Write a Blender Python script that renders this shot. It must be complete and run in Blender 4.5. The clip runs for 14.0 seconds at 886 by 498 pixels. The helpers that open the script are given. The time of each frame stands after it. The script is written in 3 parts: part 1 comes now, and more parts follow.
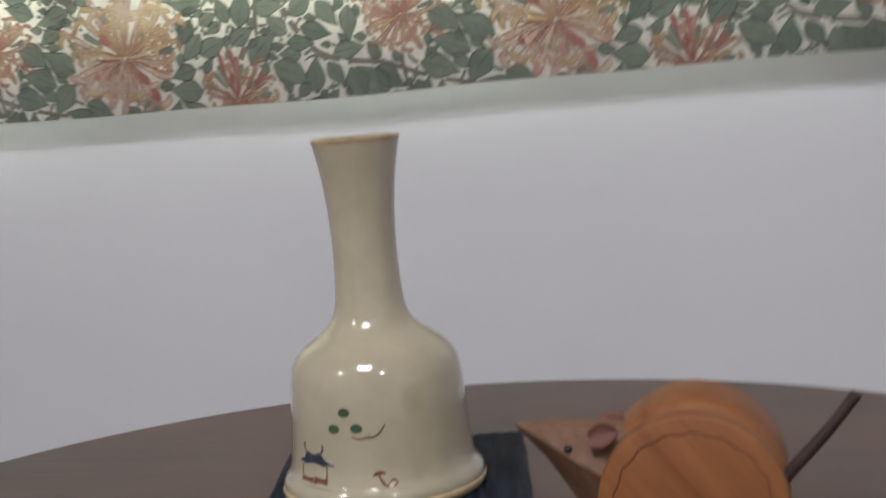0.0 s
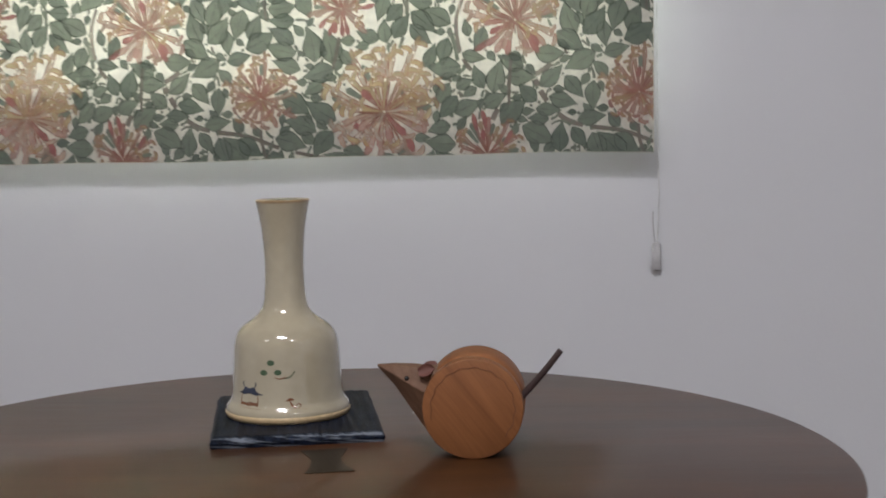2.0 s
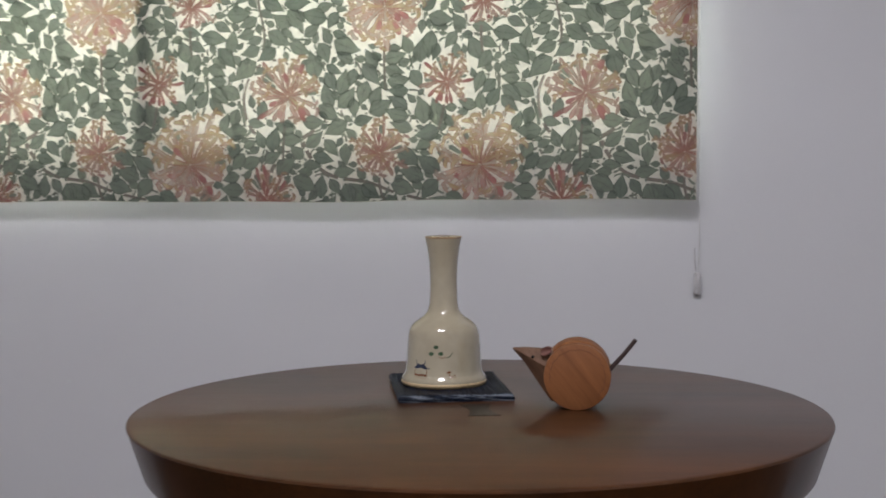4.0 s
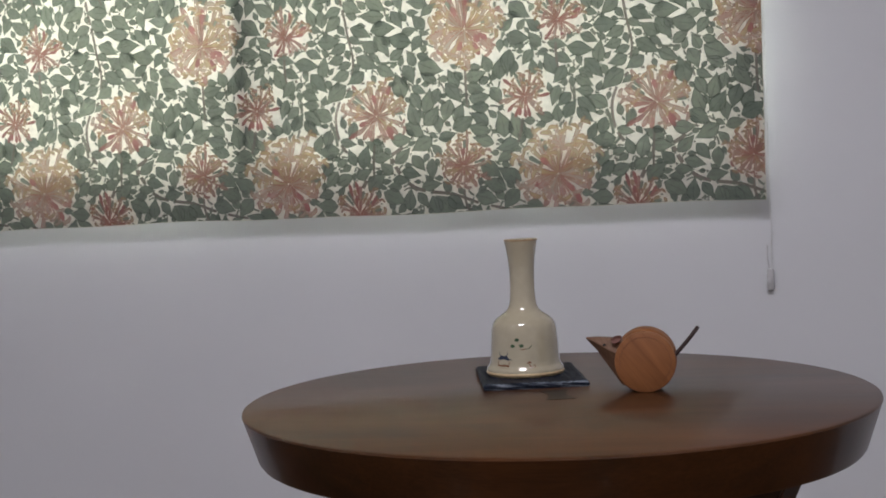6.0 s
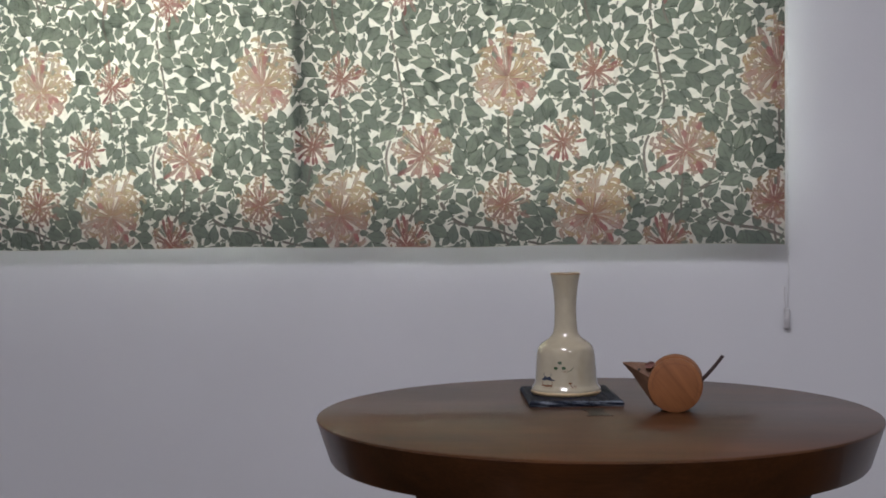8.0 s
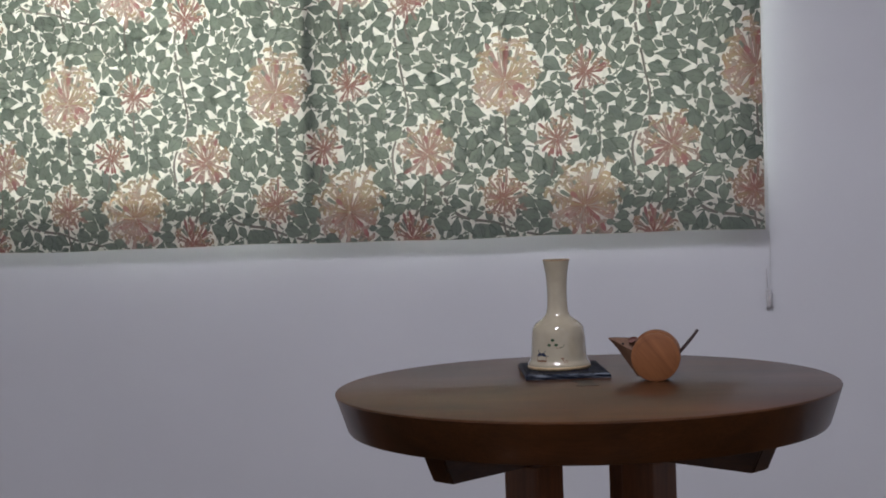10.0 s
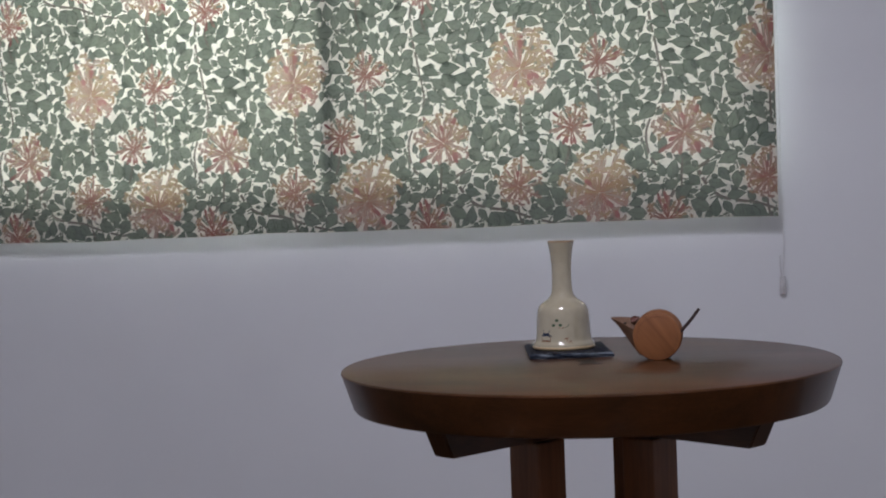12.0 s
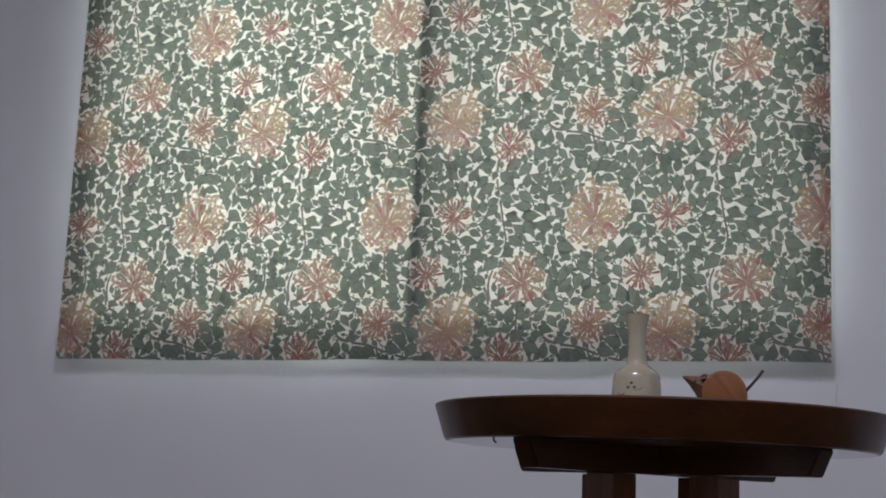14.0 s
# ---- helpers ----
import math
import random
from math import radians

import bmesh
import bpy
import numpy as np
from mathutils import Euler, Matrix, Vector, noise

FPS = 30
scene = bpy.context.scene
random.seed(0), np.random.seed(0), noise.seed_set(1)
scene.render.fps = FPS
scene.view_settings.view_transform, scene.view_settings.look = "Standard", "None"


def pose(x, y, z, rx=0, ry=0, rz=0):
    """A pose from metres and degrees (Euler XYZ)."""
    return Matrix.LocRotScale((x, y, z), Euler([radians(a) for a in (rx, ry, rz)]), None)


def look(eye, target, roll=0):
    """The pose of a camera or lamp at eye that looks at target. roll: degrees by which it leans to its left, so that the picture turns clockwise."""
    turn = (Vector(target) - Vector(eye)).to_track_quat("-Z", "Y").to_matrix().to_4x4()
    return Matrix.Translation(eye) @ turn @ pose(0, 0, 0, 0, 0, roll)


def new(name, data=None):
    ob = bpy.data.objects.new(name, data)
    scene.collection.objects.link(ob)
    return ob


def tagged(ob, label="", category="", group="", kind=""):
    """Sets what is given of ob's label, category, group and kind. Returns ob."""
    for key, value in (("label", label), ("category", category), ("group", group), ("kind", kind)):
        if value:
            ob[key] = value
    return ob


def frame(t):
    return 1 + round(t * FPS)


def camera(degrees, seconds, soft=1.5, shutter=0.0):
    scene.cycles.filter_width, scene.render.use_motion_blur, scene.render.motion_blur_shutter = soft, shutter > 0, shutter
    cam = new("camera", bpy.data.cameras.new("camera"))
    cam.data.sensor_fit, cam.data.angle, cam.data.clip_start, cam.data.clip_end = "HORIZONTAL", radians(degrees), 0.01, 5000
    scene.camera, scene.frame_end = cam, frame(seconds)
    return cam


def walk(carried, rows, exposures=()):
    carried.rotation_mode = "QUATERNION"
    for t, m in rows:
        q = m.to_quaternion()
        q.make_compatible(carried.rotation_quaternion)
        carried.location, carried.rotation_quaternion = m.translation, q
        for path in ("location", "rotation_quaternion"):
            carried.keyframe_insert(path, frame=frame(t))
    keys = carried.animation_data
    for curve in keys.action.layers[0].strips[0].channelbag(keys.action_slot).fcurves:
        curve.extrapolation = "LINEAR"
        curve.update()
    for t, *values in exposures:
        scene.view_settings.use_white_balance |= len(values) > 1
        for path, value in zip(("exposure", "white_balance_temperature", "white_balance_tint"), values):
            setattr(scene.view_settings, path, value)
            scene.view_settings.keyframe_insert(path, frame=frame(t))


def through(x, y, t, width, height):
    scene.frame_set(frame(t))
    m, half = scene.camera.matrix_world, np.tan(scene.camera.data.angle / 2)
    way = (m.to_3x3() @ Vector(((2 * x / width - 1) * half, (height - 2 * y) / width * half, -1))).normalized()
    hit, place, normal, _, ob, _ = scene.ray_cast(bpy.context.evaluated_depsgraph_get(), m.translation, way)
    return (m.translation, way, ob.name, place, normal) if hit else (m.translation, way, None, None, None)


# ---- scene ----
LENS = 36.0
cam = camera(LENS, 14.0, soft=1.8, shutter=0.5)
# seconds, eye, target, roll
PATH = [
    (0, (0.363, -1.189, 0.874), (-0.25, 0.699, 0.628), -4.6),
    (0.2, (0.346, -1.217, 0.885), (-0.168, 0.701, 0.651), -0.7),
    (0.5, (0.339, -1.23, 0.885), (-0.153, 0.68, 0.552), 1.2),
    (0.8, (0.339, -1.236, 0.868), (-0.105, 0.691, 0.559), -1.1),
    (1, (0.335, -1.272, 0.864), (-0.013, 0.68, 0.602), -1.1),
    (1.3, (0.340, -1.354, 0.867), (0.024, 0.602, 0.597), -1.1),
    (1.5, (0.354, -1.399, 0.876), (0.047, 0.562, 0.628), -1.4),
    (1.8, (0.389, -1.471, 0.888), (0.089, 0.498, 0.697), -1.7),
    (2, (0.409, -1.522, 0.895), (0.091, 0.445, 0.724), -0.9),
    (2.3, (0.416, -1.583, 0.899), (0.058, 0.378, 0.743), -1.0),
    (2.5, (0.409, -1.628, 0.901), (0.051, 0.333, 0.739), -0.6),
    (2.8, (0.399, -1.694, 0.903), (0.043, 0.269, 0.774), -1.2),
    (3, (0.389, -1.735, 0.909), (0.06, 0.234, 0.784), -0.7),
    (3.5, (0.383, -1.819, 0.914), (0.087, 0.155, 0.795), -0.4),
    (4, (0.405, -1.906, 0.92), (0.035, 0.056, 0.795), -0.1),
    (6.5, (0.452, -2.027, 0.916), (-0.067, -0.097, 0.827), -2.1),
    (7, (0.462, -2.05, 0.92), (-0.068, -0.122, 0.885), -1.2),
    (7.5, (0.452, -2.118, 0.919), (-0.088, -0.193, 0.87), -0.6),
    (8, (0.442, -2.184, 0.922), (-0.082, -0.255, 0.869), -0.4),
    (10.5, (0.505, -2.343, 0.922), (-0.035, -0.418, 0.86), -1.9),
    (11, (0.512, -2.341, 0.919), (-0.033, -0.418, 0.854), -1.6),
    (11.5, (0.517, -2.341, 0.915), (-0.049, -0.424, 0.848), -1.9),
    (12, (0.533, -2.349, 0.898), (-0.055, -0.439, 0.841), -1.9),
    (12.5, (0.551, -2.392, 0.82), (-0.095, -0.499, 0.821), -1.5),
    (12.8, (0.546, -2.411, 0.782), (-0.093, -0.519, 0.887), -2.2),
    (13, (0.549, -2.43, 0.749), (-0.09, -0.544, 0.933), -2.4),
    (13.5, (0.536, -2.484, 0.653), (-0.1, -0.614, 0.97), -0.5),
    (14, (0.519, -2.533, 0.608), (-0.117, -0.67, 0.961), 2.6),
]
EXPOSURES = [(0.0, 0.36, 6680, 6), (0.5, 0.22, 6680, 5), (1.5, 0.20, 6680, 6), (3.0, 0.10, 6600, 8), (6.5, -0.07, 6500, 10), (10.5, -0.19, 6200, 12), (12.5, -0.23, 6130, 12), (14.0, -0.42, 6090, 13)]
walk(cam, [(t, look(eye, target, roll)) for t, eye, target, roll in PATH], EXPOSURES)

# ---------- light ----------
world = bpy.data.worlds.new("sky")
scene.world = world
world.use_nodes = True
wn = world.node_tree.nodes
sky = wn.new("ShaderNodeTexSky")
sky.sky_type = "NISHITA"
sky.sun_disc = False
sky.sun_elevation = radians(35)
sky.sun_rotation = radians(160)
world.node_tree.links.new(sky.outputs[0], wn["Background"].inputs[0])
wn["Background"].inputs[1].default_value = 0.08


def area_lamp(name, place, target, size_x, size_y, watts, colour, spread=180):
    data = bpy.data.lights.new(name, "AREA")
    data.shape, data.size, data.size_y = "RECTANGLE", size_x, size_y
    data.energy, data.color = watts, colour
    data.spread = radians(spread)
    ob = new(name, data)
    ob.matrix_world = look(place, target)
    return ob


# ceiling lamps above and behind the table
area_lamp("ceiling_lamp", (0.20, -1.95, 2.37), (0.20, -1.95, 0), 0.50, 0.40, 25.0, (0.93, 0.915, 1.0))
area_lamp("ceiling_lamp", (-1.10, -2.60, 2.37), (-1.10, -2.60, 0), 0.12, 0.12, 14.0, (0.93, 0.915, 1.0))
area_lamp("ceiling_lamp", (1.30, -2.60, 2.37), (1.30, -2.60, 0), 0.12, 0.12, 11.0, (0.93, 0.915, 1.0))
# daylight in the window's two sashes, the left one brighter
area_lamp("window_daylight", (-0.78, 0.30, 1.50), (-0.78, 0, 1.46), 0.74, 1.10, 28.0, (0.86, 0.95, 1.0))
area_lamp("window_daylight", (-0.03, 0.30, 1.50), (-0.03, 0, 1.46), 0.74, 1.10, 17.2, (0.86, 0.95, 1.0))

# ---------- materials ----------
class Nodes:
    """A short way to write a node material."""

    def __init__(self, name):
        self.mat = bpy.data.materials.new(name)
        self.mat.use_nodes = True
        self.tree = self.mat.node_tree
        self.bsdf = self.tree.nodes["Principled BSDF"]

    def node(self, kind, **values):
        n = self.tree.nodes.new(kind)
        for key, value in values.items():
            n.inputs[key.replace("_", " ")].default_value = value
        return n

    def link(self, a, b):
        self.tree.links.new(a, b)

    def coords(self, scale=(1, 1, 1), turn=(0, 0, 0)):
        c = self.node("ShaderNodeTexCoord")
        m = self.node("ShaderNodeMapping")
        m.vector_type = "TEXTURE"
        m.inputs["Scale"].default_value = [1 / s for s in scale]
        m.inputs["Rotation"].default_value = [radians(a) for a in turn]
        self.link(c.outputs["Object"], m.inputs["Vector"])
        return m.outputs["Vector"]

    def noise(self, vector, scale, detail=4.0, rough=0.55, distort=0.0):
        n = self.node("ShaderNodeTexNoise", Scale=scale, Detail=detail, Roughness=rough, Distortion=distort)
        self.link(vector, n.inputs["Vector"])
        return n.outputs["Fac"]

    def ramp(self, fac, *stops):
        r = self.node("ShaderNodeValToRGB")
        e = r.color_ramp.elements
        e[0].position, e[0].color = stops[0][0], (*stops[0][1], 1)
        e[1].position, e[1].color = stops[-1][0], (*stops[-1][1], 1)
        for place, colour in stops[1:-1]:
            e.new(place).color = (*colour, 1)
        self.link(fac, r.inputs["Fac"])
        return r.outputs["Color"]

    def mix(self, fac, a, b, how="MIX"):
        m = self.tree.nodes.new("ShaderNodeMix")
        m.data_type, m.blend_type = "RGBA", how
        for value, socket in ((fac, m.inputs[0]), (a, m.inputs[6]), (b, m.inputs[7])):
            if isinstance(value, (int, float)):
                socket.default_value = value
            elif isinstance(value, tuple):
                socket.default_value = (*value, 1)
            else:
                self.link(value, socket)
        return m.outputs[2]

    def bump(self, height, strength, distance):
        b = self.node("ShaderNodeBump", Strength=strength, Distance=distance)
        self.link(height, b.inputs["Height"])
        self.link(b.outputs["Normal"], self.bsdf.inputs["Normal"])

    def base(self, colour, roughness=0.5, coat=0.0, coat_rough=0.1, specular=0.5):
        if isinstance(colour, tuple):
            self.bsdf.inputs["Base Color"].default_value = (*colour, 1)
        else:
            self.link(colour, self.bsdf.inputs["Base Color"])
        if isinstance(roughness, (int, float)):
            self.bsdf.inputs["Roughness"].default_value = roughness
        else:
            self.link(roughness, self.bsdf.inputs["Roughness"])
        self.bsdf.inputs["Coat Weight"].default_value = coat
        self.bsdf.inputs["Coat Roughness"].default_value = coat_rough
        self.bsdf.inputs["Specular IOR Level"].default_value = specular
        return self.mat


def plaster(name, colour):
    n = Nodes(name)
    v = n.coords()
    big, fine = n.noise(v, 1.3, 3), n.noise(v, 180, 3, 0.6)
    dark = tuple(c * 0.94 for c in colour)
    n.bump(fine, 0.25, 0.0006)
    return n.base(n.ramp(big, (0.35, dark), (0.65, colour)), 0.75, specular=0.25)


def dark_wood(name, turn=0.0, upright=False, warm=(1.0, 1.0, 1.0)):
    n = Nodes(name)
    long = (6.0, 6.0, 1.0) if upright else (1.0, 9.0, 9.0)
    v = n.coords(long, (0, 0, turn))
    wide = n.noise(v, 3.2, 5, 0.6, 0.8)
    fine = n.noise(n.coords((40, 40, 2.5) if upright else (3, 90, 90), (0, 0, turn)), 6.0, 4, 0.65)
    cloud = n.noise(n.coords((0.7, 1, 1), (0, 0, turn)), 6.0, 3, 0.6, 0.5)
    colour = n.ramp(wide, (0.30, (0.034, 0.016, 0.008)), (0.5, (0.062, 0.028, 0.012)), (0.72, (0.104, 0.048, 0.020)))
    colour = n.mix(0.35, colour, n.ramp(fine, (0.35, (0.022, 0.010, 0.005)), (0.65, (0.108, 0.052, 0.023))))
    colour = n.mix(0.42, colour, n.ramp(cloud, (0.38, (0.026, 0.017, 0.010)), (0.62, (0.104, 0.047, 0.019))))
    colour = n.mix(1.0, colour, tuple(warm), "MULTIPLY")
    n.bump(fine, 0.12, 0.0004)
    rough = n.node("ShaderNodeMapRange")
    n.link(fine, rough.inputs[0])
    rough.inputs[3].default_value, rough.inputs[4].default_value = 0.30, 0.42
    return n.base(colour, rough.outputs[0], coat=0.20, coat_rough=0.09, specular=0.24)


def cloth(name, colours, weave=0.25, through=0.34):
    """Printed or plain cotton that lets some light through."""
    n = Nodes(name)
    v = n.coords()
    geo = n.node("ShaderNodeNewGeometry")
    tone = n.ramp(geo.outputs["Random Per Island"], *[(i / max(1, len(colours) - 1), c) for i, c in enumerate(colours)])
    blot = n.noise(v, 90, 3, 0.6)
    tone = n.mix(0.55, tone, n.ramp(blot, (0.3, (0.62, 0.62, 0.62)), (0.7, (1.0, 1.0, 1.0))), "MULTIPLY")
    fine = n.noise(v, 1400, 2)
    n.bump(fine, weave, 0.0003)
    n.base(tone, 0.85, specular=0.1)
    tl = n.node("ShaderNodeBsdfTranslucent")
    n.link(tone, tl.inputs["Color"])
    mx = n.node("ShaderNodeMixShader", Fac=through)
    out = n.tree.nodes["Material Output"]
    n.link(n.bsdf.outputs[0], mx.inputs[1])
    n.link(tl.outputs[0], mx.inputs[2])
    n.link(mx.outputs[0], out.inputs["Surface"])
    return n.mat


def ink(name, colours, body=0.30, thinness=0.75):
    """A thin print on cotton: part pigment, part a stain through which the cloth shows."""
    n = Nodes(name)
    v = n.coords()
    geo = n.node("ShaderNodeNewGeometry")
    tone = n.ramp(geo.outputs["Random Per Island"], *[(i / max(1, len(colours) - 1), c) for i, c in enumerate(colours)])
    blot = n.noise(v, 110, 3, 0.6)
    tone = n.mix(0.7, tone, n.ramp(blot, (0.3, (0.66, 0.66, 0.66)), (0.7, (1.0, 1.0, 1.0))), "MULTIPLY")
    n.base(tone, 0.85, specular=0.1)
    stain = n.node("ShaderNodeBsdfTransparent")
    thin = n.node("ShaderNodeGamma", Gamma=thinness)
    n.link(tone, thin.inputs["Color"])
    n.link(thin.outputs[0], stain.inputs["Color"])
    mx = n.node("ShaderNodeMixShader", Fac=body)
    n.link(stain.outputs[0], mx.inputs[1])
    n.link(n.bsdf.outputs[0], mx.inputs[2])
    n.link(mx.outputs[0], n.tree.nodes["Material Output"].inputs["Surface"])
    return n.mat


def plain(name, colour, roughness=0.5, coat=0.0, vary=0.15, scale=60.0):
    n = Nodes(name)
    v = n.coords()
    f = n.noise(v, scale, 4)
    low = tuple(c * (1 - vary) for c in colour)
    high = tuple(min(1, c * (1 + vary)) for c in colour)
    return n.base(n.ramp(f, (0.35, low), (0.65, high)), roughness, coat=coat, coat_rough=0.05)


def light_wood(name, dark, light, turn, seam=False):
    n = Nodes(name)
    v = n.coords((0.14, 1, 1), turn)
    w = n.noise(v, 95.0, 4, 0.6, 0.6)
    f = n.noise(n.coords((0.05, 1, 1), turn), 620.0, 3)
    colour = n.mix(0.3, n.ramp(w, (0.35, dark), (0.66, light)), n.ramp(f, (0.4, dark), (0.6, light)))
    if seam:
        # one dark growth line across the grain's flow
        sep = n.node("ShaderNodeSeparateXYZ")
        n.link(n.coords((1, 1, 1), turn), sep.inputs[0])
        wob = n.node("ShaderNodeMath")
        wob.operation = "MULTIPLY_ADD"
        n.link(w, wob.inputs[0])
        wob.inputs[1].default_value = 0.004
        n.link(sep.outputs[1], wob.inputs[2])
        span = n.node("ShaderNodeMapRange")
        n.link(wob.outputs[0], span.inputs[0])
        span.inputs[1].default_value, span.inputs[2].default_value = -0.03, 0.03
        line = n.ramp(span.outputs[0], (0.40, (1, 1, 1)), (0.440, (0.93, 0.91, 0.89)), (0.470, (0.78, 0.73, 0.70)), (0.500, (0.88, 0.86, 0.84)), (0.53, (1, 1, 1)))
        colour = n.mix(1.0, colour, line, "MULTIPLY")
    n.bump(f, 0.15, 0.0002)
    return n.base(colour, 0.48, coat=0.12, coat_rough=0.25)


M_WALL = plaster("white_wall_paint", (0.765, 0.77, 0.785))
M_CEIL = plaster("white_ceiling_paint", (0.80, 0.80, 0.80))
M_FLOOR = dark_wood("brown_floorboards")
M_TOP = dark_wood("lacquered_table_wood", 8, False, (1.06, 0.87, 0.66))
M_TOP.node_tree.nodes["Principled BSDF"].inputs["Coat Weight"].default_value = 0.23
M_TOP.node_tree.nodes["Principled BSDF"].inputs["Specular IOR Level"].default_value = 0.19
M_UNDER = dark_wood("varnished_underside", 8)
M_UNDER.node_tree.nodes["Principled BSDF"].inputs["Coat Weight"].default_value = 1.0
M_UNDER.node_tree.nodes["Principled BSDF"].inputs["Coat Roughness"].default_value = 0.06
M_KEY = dark_wood("dark_inlay_wood", 100, False, (0.36, 0.46, 0.54))
for socket, value in (("Coat Weight", 0.04), ("Specular IOR Level", 0.10)):
    M_KEY.node_tree.nodes["Principled BSDF"].inputs[socket].default_value = value
M_POST = dark_wood("upright_table_wood", 0, True, (2.3, 1.9, 1.6))
M_BASE = plain("cream_linen_white", (0.74, 0.74, 0.72), 0.6)
M_FABRIC = cloth("cream_cotton", [(0.81, 0.785, 0.71), (0.81, 0.785, 0.71)])
M_LEAF = ink("leaf_green_print", [(0.315, 0.375, 0.315), (0.375, 0.43, 0.36), (0.41, 0.465, 0.385), (0.345, 0.40, 0.345)], 0.42, 0.88)
M_LEAFDARK = ink("dark_green_print", [(0.27, 0.33, 0.27), (0.32, 0.37, 0.30)])
M_STEM = ink("stem_print", [(0.37, 0.43, 0.35), (0.42, 0.47, 0.39), (0.46, 0.45, 0.39)], 0.38, 0.85)
M_TWIG = ink("mauve_twig_print", [(0.48, 0.45, 0.39), (0.55, 0.49, 0.44)])
M_PEACH = ink("peach_print", [(0.985, 0.85, 0.72), (0.99, 0.90, 0.79), (0.97, 0.78, 0.65), (0.99, 0.92, 0.82)], 0.30)
M_SHADE = ink("olive_brown_print", [(0.66, 0.54, 0.36), (0.72, 0.56, 0.42)], 0.4)
M_YELLOW = ink("yellow_print", [(0.97, 0.81, 0.51), (0.98, 0.86, 0.61), (0.94, 0.73, 0.43)], 0.30)
M_PINK = ink("pink_print", [(0.92, 0.66, 0.58), (0.96, 0.77, 0.69), (0.87, 0.53, 0.49)], 0.30)
M_RED = ink("crimson_print", [(0.72, 0.32, 0.32), (0.78, 0.40, 0.38)])
M_LINE = ink("rosy_brown_line_print", [(0.40, 0.19, 0.15), (0.48, 0.24, 0.17), (0.46, 0.18, 0.17)], 0.5)
M_GLAZE = plain("cream_crackle_glaze", (0.410, 0.360, 0.256), 0.12, 0.8, 0.05, 70)
M_BISQUE = plain("bare_tan_clay", (0.55, 0.41, 0.23), 0.45, 0.3, 0.15, 160)
M_RIM = plain("brown_worn_rim", (0.34, 0.23, 0.12), 0.4, 0.3, 0.2, 160)
M_INKBLUE = plain("dark_blue_brushwork", (0.022, 0.030, 0.055), 0.18, 0.6)
M_INKGREEN = plain("green_brushwork", (0.045, 0.085, 0.040), 0.18, 0.6)
M_INKBROWN = plain("brown_brushwork", (0.16, 0.055, 0.018), 0.18, 0.6)
M_INKPALE = plain("pale_brushwork", (0.36, 0.30, 0.20), 0.18, 0.6)
M_DISC = light_wood("orange_cedar", (0.195, 0.072, 0.025), (0.268, 0.107, 0.039), (0, 0, 52), True)
M_HEAD = light_wood("brown_walnut_head", (0.130, 0.070, 0.043), (0.205, 0.117, 0.074), (0, 40, 0))
for wood, sheen in ((M_HEAD, 0.15), (M_DISC, 0.3)):
    shader = wood.node_tree.nodes["Principled BSDF"]
    shader.inputs["Coat Weight"].default_value = 0.0
    shader.inputs["Specular IOR Level"].default_value = sheen
    shader.inputs["Roughness"].default_value = 0.55
M_EAR = plain("reddish_leather", (0.15, 0.060, 0.045), 0.6)
M_TAIL = plain("dark_leather", (0.045, 0.026, 0.024), 0.55)
M_EYE = plain("black_bead", (0.010, 0.009, 0.009), 0.25)
M_SCORE = plain("scored_line", (0.16, 0.06, 0.024), 0.8)
M_CORD = plain("white_cord", (0.70, 0.70, 0.69), 0.6)
M_TASSEL = plain("clear_plastic_weight", (0.57, 0.56, 0.56), 0.35)
M_FRAME = plain("white_window_frame", (0.62, 0.62, 0.61), 0.4)


def slate():
    n = Nodes("navy_brushed_glaze")
    ridges = n.noise(n.coords((1, 0.06, 1)), 420.0, 4, 0.65)
    patch = n.noise(n.coords(), 60.0, 3)
    streak = n.noise(n.coords((0.15, 1, 2.2), (0, 6, 0)), 150.0, 3, 0.55)
    colour = n.ramp(ridges, (0.35, (0.0015, 0.002, 0.004)), (0.52, (0.005, 0.008, 0.016)), (0.70, (0.019, 0.029, 0.056)))
    colour = n.mix(0.35, colour, n.ramp(patch, (0.4, (0.003, 0.004, 0.009)), (0.65, (0.012, 0.018, 0.036))))
    geo = n.node("ShaderNodeNewGeometry")
    sep = n.node("ShaderNodeSeparateXYZ")
    n.link(geo.outputs["True Normal"], sep.inputs[0])
    side = n.node("ShaderNodeMapRange")
    n.link(sep.outputs[1], side.inputs[0])
    side.inputs[1].default_value, side.inputs[2].default_value = -0.60, -0.15
    side.inputs[3].default_value, side.inputs[4].default_value = 1.0, 0.0
    mask = n.node("ShaderNodeMath")
    mask.operation = "MULTIPLY"
    cut = n.ramp(streak, (0.49, (0, 0, 0)), (0.60, (1, 1, 1)))
    n.link(cut, mask.inputs[0])
    n.link(side.outputs[0], mask.inputs[1])
    colour = n.mix(mask.outputs[0], colour, (0.17, 0.19, 0.22))
    n.bump(ridges, 0.8, 0.0012)
    return n.base(colour, 0.5, specular=0.10)


M_SLATE = slate()


def glass():
    n = Nodes("window_glass")
    n.base((1, 1, 1), 0.02)
    n.bsdf.inputs["Transmission Weight"].default_value = 1.0
    n.bsdf.inputs["IOR"].default_value = 1.01
    return n.mat


M_GLASS = glass()


